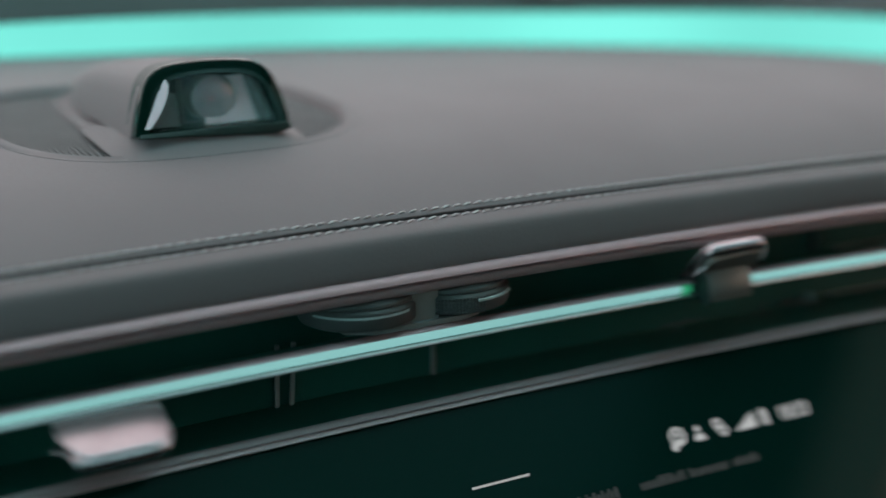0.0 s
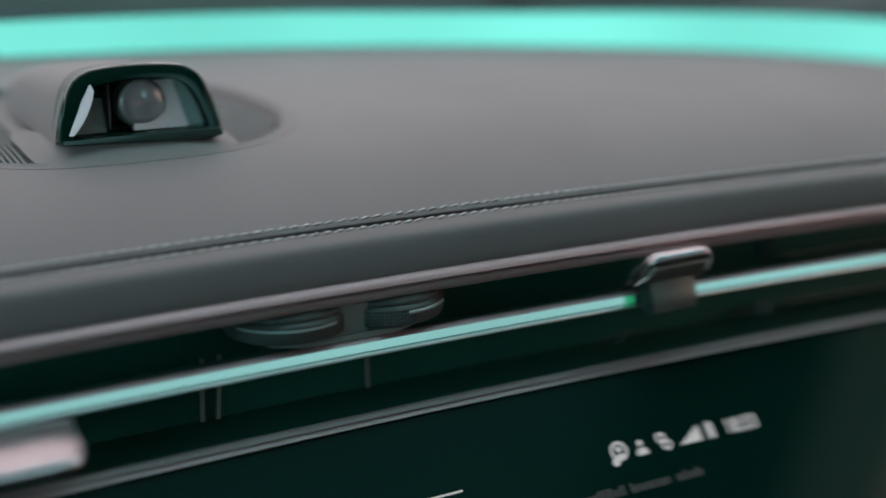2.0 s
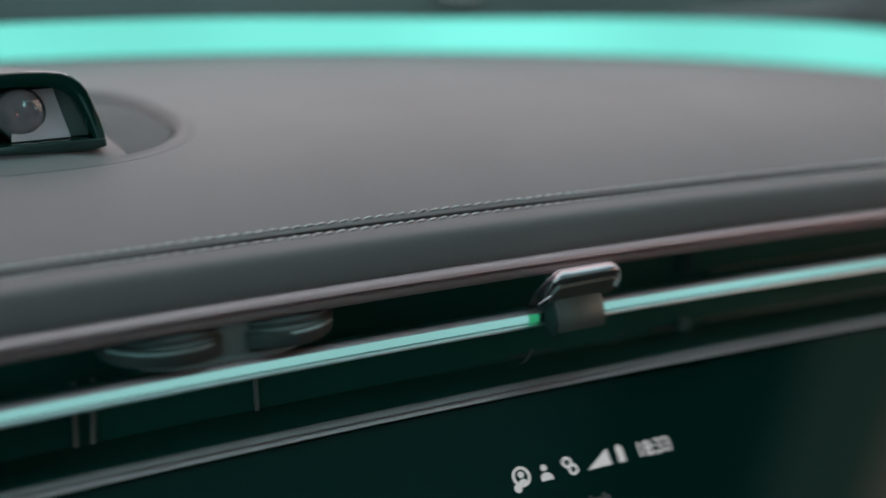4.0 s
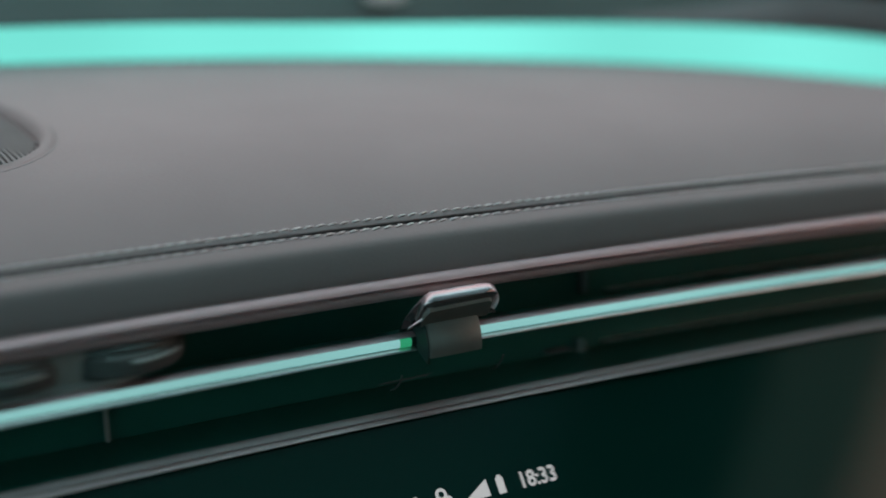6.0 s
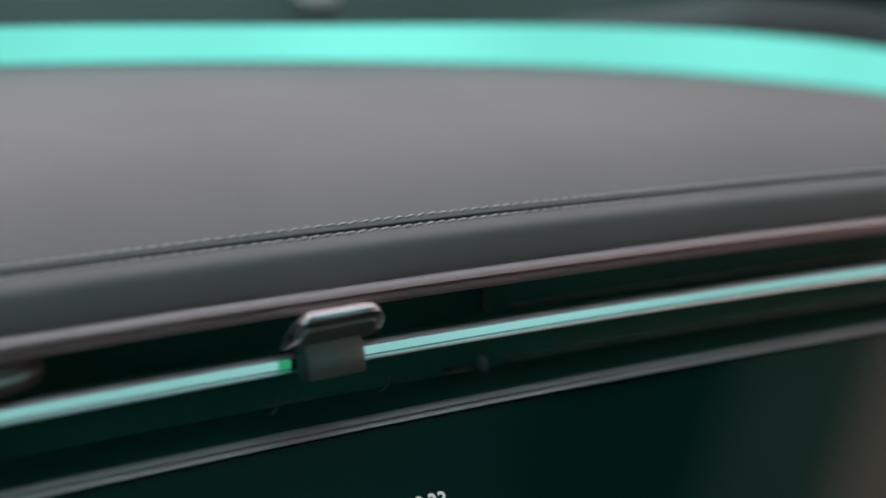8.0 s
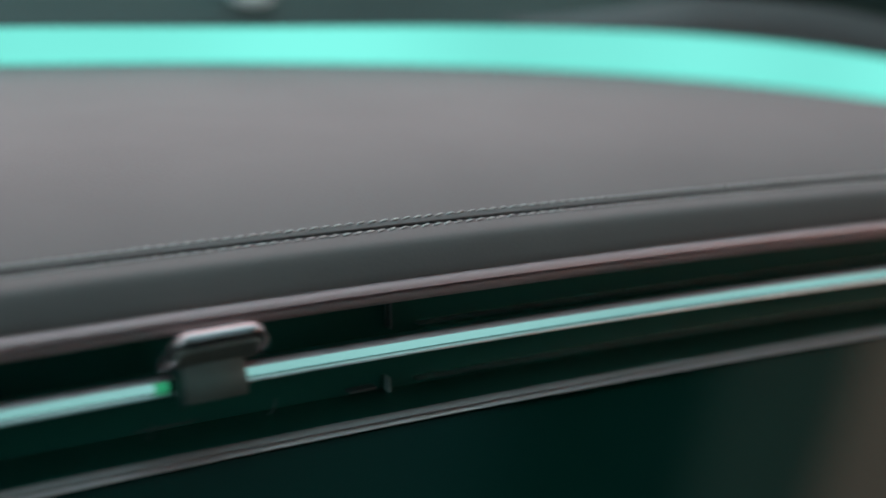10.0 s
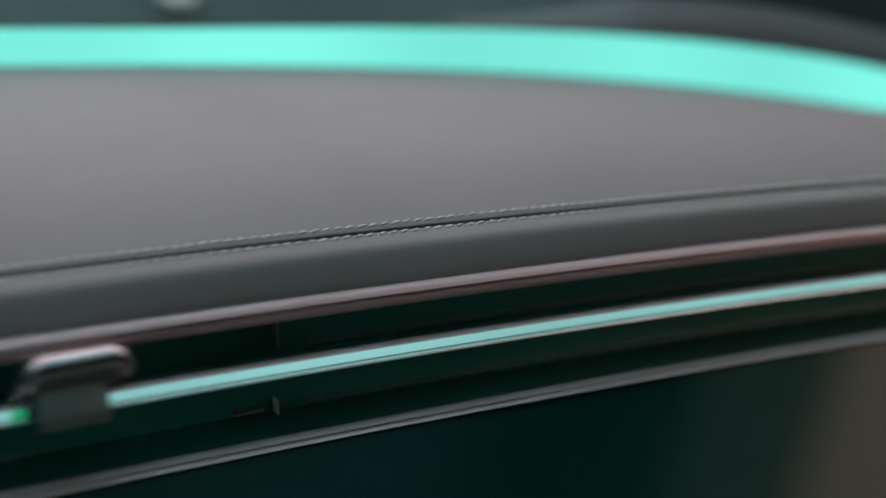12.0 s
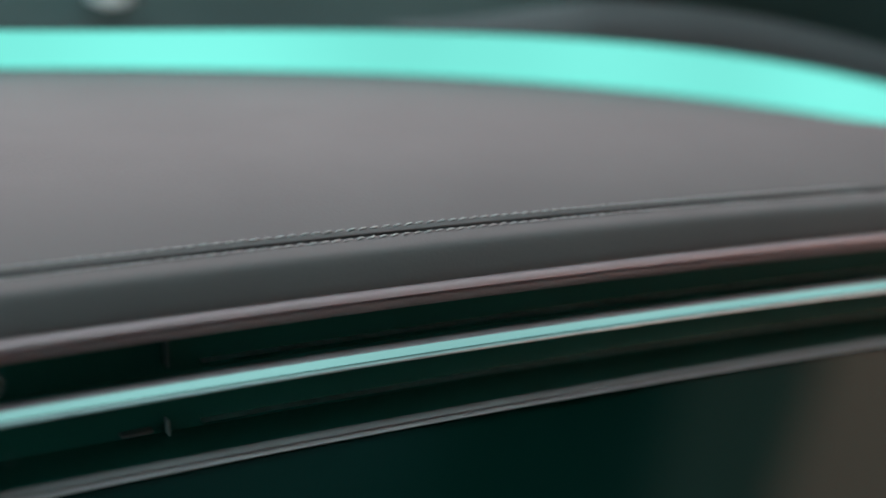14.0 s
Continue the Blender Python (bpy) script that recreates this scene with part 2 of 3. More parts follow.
TRIM = [(-0.0095, 0.0183), (-0.0118, 0.0180), (-0.0131, 0.0173), (-0.0139, 0.0164), (-0.0142, 0.0157), (-0.0139, 0.0153), (-0.0120, 0.0151), (-0.0090, 0.0151)]
sweep("upper_trim", TRIM, SATIN, dash, "satin chrome trim bar")
sweep("trim_lip", [(-0.0100, 0.0148), (-0.0129, 0.0148), (-0.0135, 0.0143), (-0.0136, 0.0133), (-0.0132, 0.0124), (-0.0126, 0.0119), (-0.0100, 0.0119)], DARK_SATIN, dash, "dark satin lip under the trim")
sweep("recess_back", [(0.009, 0.0165), (0.012, 0.0165), (0.012, -0.030), (0.009, -0.030)], RECESS, dash, "black recess behind the vents, teal haze put into its colour")
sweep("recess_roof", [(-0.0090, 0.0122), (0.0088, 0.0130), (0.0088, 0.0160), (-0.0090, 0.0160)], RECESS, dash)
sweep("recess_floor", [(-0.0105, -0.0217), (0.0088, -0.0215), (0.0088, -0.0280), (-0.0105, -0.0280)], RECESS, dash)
LOW = [(-0.0106, -0.0216), (-0.0110, -0.0211), (-0.0118, -0.0212), (-0.0127, -0.0217), (-0.0132, -0.0223), (-0.0131, -0.0227), (-0.0115, -0.0229), (-0.0106, -0.0229)]
sweep("lower_trim", LOW, SMOKED, dash, "thin dark satin trim above the display")
sweep("display_lip", [(-0.0115, -0.0231), (-0.0127, -0.0228), (-0.0136, -0.0231), (-0.0142, -0.0236), (-0.0141, -0.0239), (-0.0115, -0.0242)], DARK_SATIN, dash, "hairline bright lip over the display")
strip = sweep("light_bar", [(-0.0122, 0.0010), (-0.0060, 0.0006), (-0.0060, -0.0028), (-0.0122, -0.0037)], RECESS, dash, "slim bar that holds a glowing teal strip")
sweep("light_guide", [(-0.0122, 0.0004), (-0.0132, 0.0003), (-0.0136, -0.0006), (-0.0136, -0.0016), (-0.0133, -0.0022), (-0.0122, -0.0023)], TEAL, strip, "glowing teal light guide")
sweep("upper_lip", [(-0.0112, 0.0014), (-0.0120, 0.0014), (-0.0130, 0.0012), (-0.0137, 0.0006), (-0.0135, 0.0004), (-0.0120, 0.0004)], SATIN, strip, "thin satin chrome lip")
sweep("lower_lip", [(-0.0120, -0.0028), (-0.0133, -0.0027), (-0.0140, -0.0030), (-0.0142, -0.0034), (-0.0137, -0.0037), (-0.0120, -0.0038)], SILVER, strip, "satin chrome lip")
# Green light leak and the dark gap beside the knob, both drawn as pieces.
END = [(-0.0122, 0.0005), (-0.0133, 0.0004), (-0.0138, -0.0006), (-0.0138, -0.0016), (-0.0134, -0.0023), (-0.0122, -0.0024)]
sweep("green_leak", END, glow("green_leak_glow", (0.03, 0.36, 0.17), 0.8), strip, "green light leak beside the knob, drawn as a glowing piece", x0=0.0930, x1=0.0966, step=0.002)
sweep("guide_gap", [(y - 0.0001, z) for y, z in END], MATT, strip, "black block drawn for the dark gap beside the knob", x0=0.0966, x1=0.0992, step=0.002)

# ---------------------------------------------------------------- ambient strip below the windscreen, cowl
far = thing("ambient_strip", "wide glowing teal light strip along the windscreen base", "light strip")
bm = bmesh.new()
loops = []
for i in range(121):
    x = X0 + (X1 - X0) * i / 120
    ya, za = far_y(x) + 0.001, far_z(x) - 0.002
    yb, zb = far_y(x) + 0.004, rim_z(x) + 0.006
    loops.append([(x, ya, za), (x, ya * 0.6 + yb * 0.4 - 0.0015, za * 0.6 + zb * 0.4), (x, yb, zb), (x, yb + 0.006, zb), (x, ya + 0.012, za)])
loft(bm, loops)
part("light_band", bm, TEAL_FAR, far, "glowing teal light band")
bm = bmesh.new()
loft(bm, [[(x, far_y(x) - 0.0004, far_z(x) - 0.0070), (x, far_y(x) + 0.0004, far_z(x) - 0.0034), (x, far_y(x) + 0.0030, far_z(x) - 0.0034), (x, far_y(x) + 0.0030, far_z(x) - 0.0060)] for x in [X0 + (X1 - X0) * i / 60 for i in range(61)]])
part("lower_holder", bm, LEATHER, far, "thin grey holder at the foot of the band")
bm = bmesh.new()
loft(bm, [[(x, far_y(x) + 0.0100, far_z(x) - 0.004), (x, far_y(x) + 0.0115, rim_z(x) + 0.008), (x, far_y(x) + 0.0150, rim_z(x) + 0.008), (x, far_y(x) + 0.0140, far_z(x) - 0.004)] for x in [X0 + (X1 - X0) * i / 60 for i in range(61)]])
part("back_channel", bm, COWL, far, "black channel behind the band")

bm = bmesh.new()
loops = []
for i in range(61):
    x = X0 - 0.02 + (X1 - X0 + 0.04) * i / 60
    yb, zb = rim_y(x), rim_z(x)
    h = 0.020 + 0.026 * min(1.0, max(0.0, (x - 0.2) / 0.4))
    loops.append([(x, yb, zb), (x, yb - 0.0008, zb + 0.001), (x, yb + 0.001, zb + 0.006), (x, yb + 0.006, zb + h), (x, yb + 0.012, zb + h + 0.001), (x, yb + 0.030, zb + 0.014), (x, yb + 0.028, zb + 0.010), (x, yb + 0.004, zb + 0.003)])
loft(bm, loops)
cowl = part("windscreen_cowl", bm, COWL, None, "matt black band along the foot of the windscreen")
tagged(cowl, category="cowl", kind="structure")
bm = bmesh.new()
loops = []
for i in range(25):
    x = 0.36 + 0.40 * i / 24
    k = min(1.0, i / 10)
    yb, zb = rim_y(x), rim_z(x)
    h = 0.003 + 0.022 * k * k * (3 - 2 * k) - 0.04 * max(0.0, x - 0.54)
    loops.append([(x, yb - 0.0025, zb + 0.0008), (x, yb - 0.0040, zb + 0.0020), (x, yb - 0.0020, zb + 0.002 + h * 0.6), (x, yb + 0.0010, zb + 0.002 + h), (x, yb + 0.006, zb + 0.002 + h)])
loft(bm, loops)
pillar_foot = part("pillar_trim", bm, PILLAR, None, "grey cloth pillar trim running into the windscreen band", 60)
tagged(pillar_foot, category="trim", kind="structure")
bm = bmesh.new()
loops = []
for i in range(19):
    x = 0.46 + 0.30 * i / 18
    yb, zb = rim_y(x), rim_z(x)
    low = zb + 0.022 - 0.04 * max(0.0, x - 0.54)
    loops.append([(x, yb - 0.0005, low), (x, yb - 0.0022, low + 0.004), (x, yb - 0.0012, low + 0.046), (x, yb + 0.0030, low + 0.048), (x, yb + 0.0060, low + 0.010)])
loft(bm, loops)
pillar_cover = part("pillar_cover", bm, MATT, None, "black plastic cover over the grey pillar trim", 60)
tagged(pillar_cover, category="trim", kind="structure")

# ---------------------------------------------------------------- stitches along the seam
def stitch_mesh():
    bm = bmesh.new()
    loops = []
    for i in range(7):
        u = -1 + 2 * i / 6
        r = 0.00030 * math.sqrt(max(0.12, 1 - u * u * 0.85))
        loops.append([(u * 0.00140, r * math.cos(a) * 1.05 + u * 0.00030, r * math.sin(a) * 0.8 + 0.00022 * (1 - u * u)) for a in [k * math.tau / 6 for k in range(6)]])
    loft(bm, loops)
    me = bpy.data.meshes.new("stitch")
    bmesh.ops.recalc_face_normals(bm, faces=bm.faces)
    bm.to_mesh(me)
    bm.free()
    me.materials.append(THREAD)
    return finish(me, 80)


STITCH = stitch_mesh()
rng = random.Random(4)
for y, lift, shift in ((-0.0019, 0.00012, 0.0), (-0.0050, 0.00014, 0.0012)):
    x = -0.118 + shift
    while x < 0.418:
        z = top_z(x, y) if y > -0.003 else 0.0308 + crown(x)
        ob = new("stitch", STITCH)
        ob.parent = dash
        ob.matrix_local = pose(x + rng.uniform(-1, 1) * 0.00008, y + rng.uniform(-1, 1) * 0.00006, z + lift, 29 + rng.uniform(-4, 4), math.degrees(0.146 * (x + 0.005)), rng.uniform(-3, 3))
        x += 0.00358

# ---------------------------------------------------------------- speaker grille in the dashboard top
grille = thing("speaker_grille", "oval grey ribbed speaker grille set into the dashboard top", "speaker grille")
N = 96
ring = [k * math.tau / N for k in range(N)]


def oval_loop(r, dz, sink=True):
    out = []
    for a in ring:
        x, y = oval_point(a, r)
        rise = min(1.0, max(0.0, (y - 0.055) / 0.03)) if dz > 0 and sink else 1.0
        out.append((x, y, top_z(x, y) + dz * rise - 0.0005 * (1 - rise)))
    return out


bm = bmesh.new()
loops = [oval_loop(r, dz) for r, dz in ((0.991, -0.004), (0.991, 0.0004), (0.983, 0.0012), (0.965, 0.0017), (0.945, 0.0012), (0.928, 0.0000), (0.912, -0.0020), (0.905, -0.0050), (0.93, -0.0065))]
loft(bm, loops + [loops[0]], close_ends=False)
part("rim", bm, LEATHER, grille, "rounded pale grey rim", 60)
bm = bmesh.new()
loops = [oval_loop(r, dz, False) for r, dz in ((1.002, -0.003), (1.002, 0.00010), (0.9985, 0.00010), (0.9985, -0.003))]
loft(bm, loops + [loops[0]], close_ends=False)
part("gap_seal", bm, GREY, grille, "narrow dark gap round the rim")
bm = bmesh.new()
loft(bm, [oval_loop(r, dz) for r, dz in ((0.925, -0.0044), (0.6, -0.0046), (0.3, -0.0046), (0.02, -0.0046))], close_ends=True)
part("grille_floor", bm, GREY, grille)
for k in range(-35, 36):
    x = CENTRE + 0.0017 * k
    if abs(x - CENTRE) < 0.0255:
        y_from = 0.135
    else:
        y_from = None
    span = [y for y in np.arange(0.040, 0.186, 0.001) if oval_r(x, y) < 0.90 and (y_from is None or y > y_from)]
    if len(span) < 5:
        continue
    a, b = span[0], span[-1]
    bm = bmesh.new()
    loops = []
    for j in range(9):
        y = a + (b - a) * j / 8
        z = top_z(x, y) - 0.0046
        loops.append([(x - 0.00062, y, z), (x - 0.00044, y, z + 0.0026), (x + 0.00044, y, z + 0.0026), (x + 0.00062, y, z)])
    loft(bm, loops)
    part("rib", bm, GRILLE, grille)

# ---------------------------------------------------------------- cabin camera in its pod
pod = thing("dashboard_camera", "gloss black camera pod with grey leather hood on the dashboard", "camera")
BASE = 0.0532
HALF = [(0.0242, 0.0), (0.0239, 0.0026), (0.0228, 0.0074), (0.0214, 0.0121), (0.0204, 0.0146), (0.0188, 0.0169), (0.0166, 0.0186), (0.0136, 0.0198), (0.0088, 0.0204), (0.0030, 0.0207)]


def pod_loop(y, wide=1.0, tall=1.0, base=BASE, lean=0.16, inset=0.0, foot=0.0):
    pts = HALF + [(-a, b) for a, b in reversed(HALF)]
    out = []
    for a, b in pts:
        k = (abs(a) - inset) / abs(a) if abs(a) > inset else 0.0
        zz = max(b * tall, 0.0)
        zz = foot + zz * (0.0207 * tall - inset - foot) / (0.0207 * tall)
        out.append((CENTRE + a * wide * k, y + lean * zz, base + zz))
    return out


bm = bmesh.new()
loft(bm, [pod_loop(0.0500, inset=0.0040, foot=0.0009), pod_loop(0.0492, inset=0.0039, foot=0.0008), pod_loop(0.0492, inset=0.0030), pod_loop(0.0492, inset=0.0010), pod_loop(0.0494, inset=0.0004), pod_loop(0.0499, inset=0.0001), pod_loop(0.0512), pod_loop(0.0512, inset=0.0012), pod_loop(0.0620, inset=0.0020),
          pod_loop(0.0620, inset=0.0040, foot=0.0009), pod_loop(0.0500, inset=0.0040, foot=0.0009)], close_ends=False)
part("bezel", bm, GLOSS, pod, "thick rounded gloss black bezel", 25)
bm = bmesh.new()
loft(bm, [pod_loop(0.0512, inset=0.0010), pod_loop(0.0512, inset=0.0002), pod_loop(0.0600, inset=0.0002), pod_loop(0.0600, inset=0.0010), pod_loop(0.0512, inset=0.0010)], close_ends=False)
part("shroud", bm, MATT, pod, "matt black shroud behind the bezel", 50)
bm = bmesh.new()
loft(bm, [pod_loop(0.0512, inset=0.0039, foot=0.0009), pod_loop(0.0520, inset=0.0039, foot=0.0009)])
win = part("window", bm, GLASS, pod, "flat clear front window")
win.visible_shadow = False
bm = bmesh.new()
loft(bm, [pod_loop(0.0625, inset=0.0045, foot=0.0012), pod_loop(0.0640, inset=0.0045, foot=0.0012)])
part("back_plate", bm, MATT, pod)


def upright(name, x0, x1, x2, x3, y0, y1, z0, z1, mat, label="", back=0.0):
    """A standing plate with slanting sides: x0 to x1 at its foot, x2 to x3 at its head."""
    bm = bmesh.new()
    loft(bm, [[(CENTRE + a, y0 + d + e, z) for a, d in ((p, 0), (q, 0), (q, y1 - y0), (p, y1 - y0))] for p, q, z, e in ((x0, x1, BASE + z0, 0.0), (x2, x3, BASE + z1, back))])
    return part(name, bm, mat, pod, label)


upright("divider", -0.0086, -0.0080, -0.0086, -0.0080, 0.0535, 0.0590, 0.002, 0.0150, GREY)
upright("sensor_plate", -0.0015, 0.0150, 0.0005, 0.0118, 0.0535, 0.0545, 0.0012, 0.0150, PALE, "pale pinkish sensor plate", 0.0035)
upright("side_plate", 0.0151, 0.0208, 0.0120, 0.0182, 0.0550, 0.0560, 0.0012, 0.0155, POST, "grey side plate", 0.0030)
upright("side_plate", -0.0178, -0.0092, -0.0160, -0.0096, 0.0550, 0.0560, 0.0012, 0.0110, POST, "grey side plate", 0.0020)
# Pale sliver shaped to imitate a side window's reflection on the bezel.
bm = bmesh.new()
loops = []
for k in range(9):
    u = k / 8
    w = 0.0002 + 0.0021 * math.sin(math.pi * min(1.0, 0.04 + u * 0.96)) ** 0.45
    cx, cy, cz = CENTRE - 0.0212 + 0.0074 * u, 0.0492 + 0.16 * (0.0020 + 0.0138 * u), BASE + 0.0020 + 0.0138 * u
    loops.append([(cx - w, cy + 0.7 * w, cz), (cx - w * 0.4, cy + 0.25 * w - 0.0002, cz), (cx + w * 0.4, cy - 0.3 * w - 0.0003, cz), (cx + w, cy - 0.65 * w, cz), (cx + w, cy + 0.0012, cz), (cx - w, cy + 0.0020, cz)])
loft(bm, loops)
part("bezel_glint", bm, PALE, pod, "pale sliver standing in for a window's reflection on the bezel")


def tube(bm, cx, cz, rings, n=32):
    """Turned shape about an axis along y: rings of radius and y."""
    loft(bm, [[(cx + r * math.cos(k * math.tau / n), y, cz + r * math.sin(k * math.tau / n)) for k in range(n)] for r, y in rings])


LX, LZ = CENTRE + 0.0016, 0.0621
bm = bmesh.new()
tube(bm, LX, LZ, ((0.0074, 0.0605), (0.0074, 0.0552), (0.0070, 0.0546), (0.0060, 0.0546), (0.0052, 0.0556), (0.0044, 0.0560)))
barrel = part("lens_barrel", bm, GREY, pod, "black lens barrel")
bm = bmesh.new()
tube(bm, LX, LZ, ((0.0068, 0.0547), (0.0062, 0.0541), (0.0044, 0.0536), (0.0022, 0.0533), (0.0002, 0.0532)))
part("front_element", bm, vary(material("coated_glass", (0.10, 0.12, 0.2), 0.08, spec=0.8, coat=1.0), 200, (0.24, 0.19, 0.22), (0.34, 0.26, 0.29)), barrel, "dark coated glass element")
# Red reflection in the lens, imitated by a small glowing dot.
bm = bmesh.new()
tube(bm, LX - 0.001, LZ, ((0.0003, 0.05330), (0.0002, 0.05310)), 10)
part("red_glint", bm, glow("red_glint_glow", (0.9, 0.08, 0.05), 0.5), barrel, "tiny red reflection, drawn as a glowing dot")

bm = bmesh.new()
loops = []
for y, wide, tall in ((0.0700, 0.93, 0.90), (0.0545, 0.985, 0.985), (0.0545, 1.006, 1.006), (0.0560, 1.010, 1.008), (0.060, 1.0, 0.985), (0.070, 0.98, 0.93), (0.090, 0.985, 0.89), (0.110, 0.98, 0.85), (0.128, 0.95, 0.76), (0.143, 0.89, 0.60), (0.153, 0.79, 0.39), (0.160, 0.62, 0.18), (0.163, 0.45, 0.03)):
    loops.append(pod_loop(y, wide, tall, BASE - 0.001, 0.05))
loft(bm, loops)
part("hood", bm, LEATHER, pod, "grey leather hood tapering to the rear", 70)
bm = bmesh.new()
loops = []
for y, wide in ((0.0505, 0.94), (0.0512, 1.02), (0.060, 1.19), (0.085, 1.22), (0.120, 1.19), (0.145, 1.06), (0.162, 0.76), (0.170, 0.32)):
    z = top_z(CENTRE, y) - 0.0008
    w = 0.0242 * wide
    prof = ((-1.0, -0.005), (-1.0, -0.0006), (-0.97, 0.0006), (-0.93, 0.0008), (-0.88, 0.0003), (-0.80, 0.0), (0.80, 0.0), (0.88, 0.0003), (0.93, 0.0008), (0.97, 0.0006), (1.0, -0.0006), (1.0, -0.005))
    loops.append([(CENTRE + w * a, y, z + b) for a, b in prof])
loft(bm, loops)
part("base_flange", bm, LEATHER, pod, "pale grey flange round the hood", 60)
bm = bmesh.new()
loops = []
for k in range(11):
    u = k / 10
    x, low = CENTRE - 0.0232 + 0.0470 * u, BASE - 0.0008 - 0.0022 * u * min(1.0, (1 - u) / 0.12 + 0.4)
    loops.append([(x, 0.0496, BASE + 0.0008), (x, 0.0489, BASE + 0.0004), (x, 0.0483, 0.5 * (low + BASE)), (x, 0.0484, low + 0.0003), (x, 0.0489, low), (x, 0.0600, low), (x, 0.0600, BASE + 0.0008)])
loft(bm, loops)
part("shadow_lip", bm, MATT, pod, "matt black lip under the window")
# soft leather foot that swells out of the dashboard under the window
bm = bmesh.new()
loops = []
for k in range(9):
    f = k / 8
    grow = 0.0075 * (1 - f) ** 2.2
    loop = []
    for j in range(40):
        a = j * math.tau / 40
        c, q = math.cos(a), math.sin(a)
        m = (abs(c) ** 5 + abs(q) ** 5) ** (-1 / 5)
        x, y = CENTRE + (0.0238 + grow) * m * c, 0.0705 + (0.0208 + grow) * m * q
        loop.append((x, y, top_z(x, y) * (1 - f) + (BASE - 0.0006) * f - 0.0006 * (1 - f)))
    loops.append(loop)
loft(bm, loops)
part("foot", bm, LEATHER, pod, "soft grey leather foot under the window", 70)

# ---------------------------------------------------------------- air vents
vent = thing("air_vent", "black slotted air vents with thin upright vanes behind a light bar", "air vent")
for x, lean, z0, z1 in ((-0.0362, 0.0010, -0.0230, -0.0030), (-0.0314, 0.0016, -0.0230, -0.0030), (0.0147, 0.0, -0.0230, -0.0030), (-0.118, 0.0, -0.0230, -0.0030)):
    bm = bmesh.new()
    w = 0.0006
    loft(bm, [[(x - w + s, 0.0074, z + crown(x)), (x + w + s, 0.0074, z + crown(x)), (x + w * 0.7 + s, 0.0089, z + crown(x)), (x - w * 0.7 + s, 0.0089, z + crown(x))] for z, s in ((z0, -lean / 2), (z1, lean / 2))])
    part("vane", bm, POST, vent, "slim grey upright vane")
for x, z0, z1, mat in ((0.1690, -0.0235, -0.0170, POST), (0.1700, -0.002, 0.0110, GRILLE)):
    bm = bmesh.new()
    box(bm, x - 0.0003, x + 0.0003, 0.0050, 0.0089, z0 + crown(x), z1 + crown(x), 0.0001)
    part("end_post", bm, mat, vent, "thin grey end post")
bm = bmesh.new()
box(bm, 0.1560, 0.1648, 0.0055, 0.0089, -0.0222, -0.0212, 0.0003)
part("catch", bm, GRILLE, vent, "small grey catch")
sweep("slat", [(0.0060, -0.0021), (0.0064, -0.0019), (0.0086, -0.0018), (0.0086, -0.0025), (0.0064, -0.0024)], SILVER, vent, "thin satin slat", x0=0.1800, x1=0.60)
sweep("slat", [(0.0060, -0.0196), (0.0064, -0.0194), (0.0086, -0.0193), (0.0086, -0.0199), (0.0064, -0.0199)], SILVER, vent, "thin satin slat", x0=0.1790, x1=0.60)

# ---------------------------------------------------------------- vent knobs
PIVOT_Y, PIVOT_Z = -0.0080, -0.0024


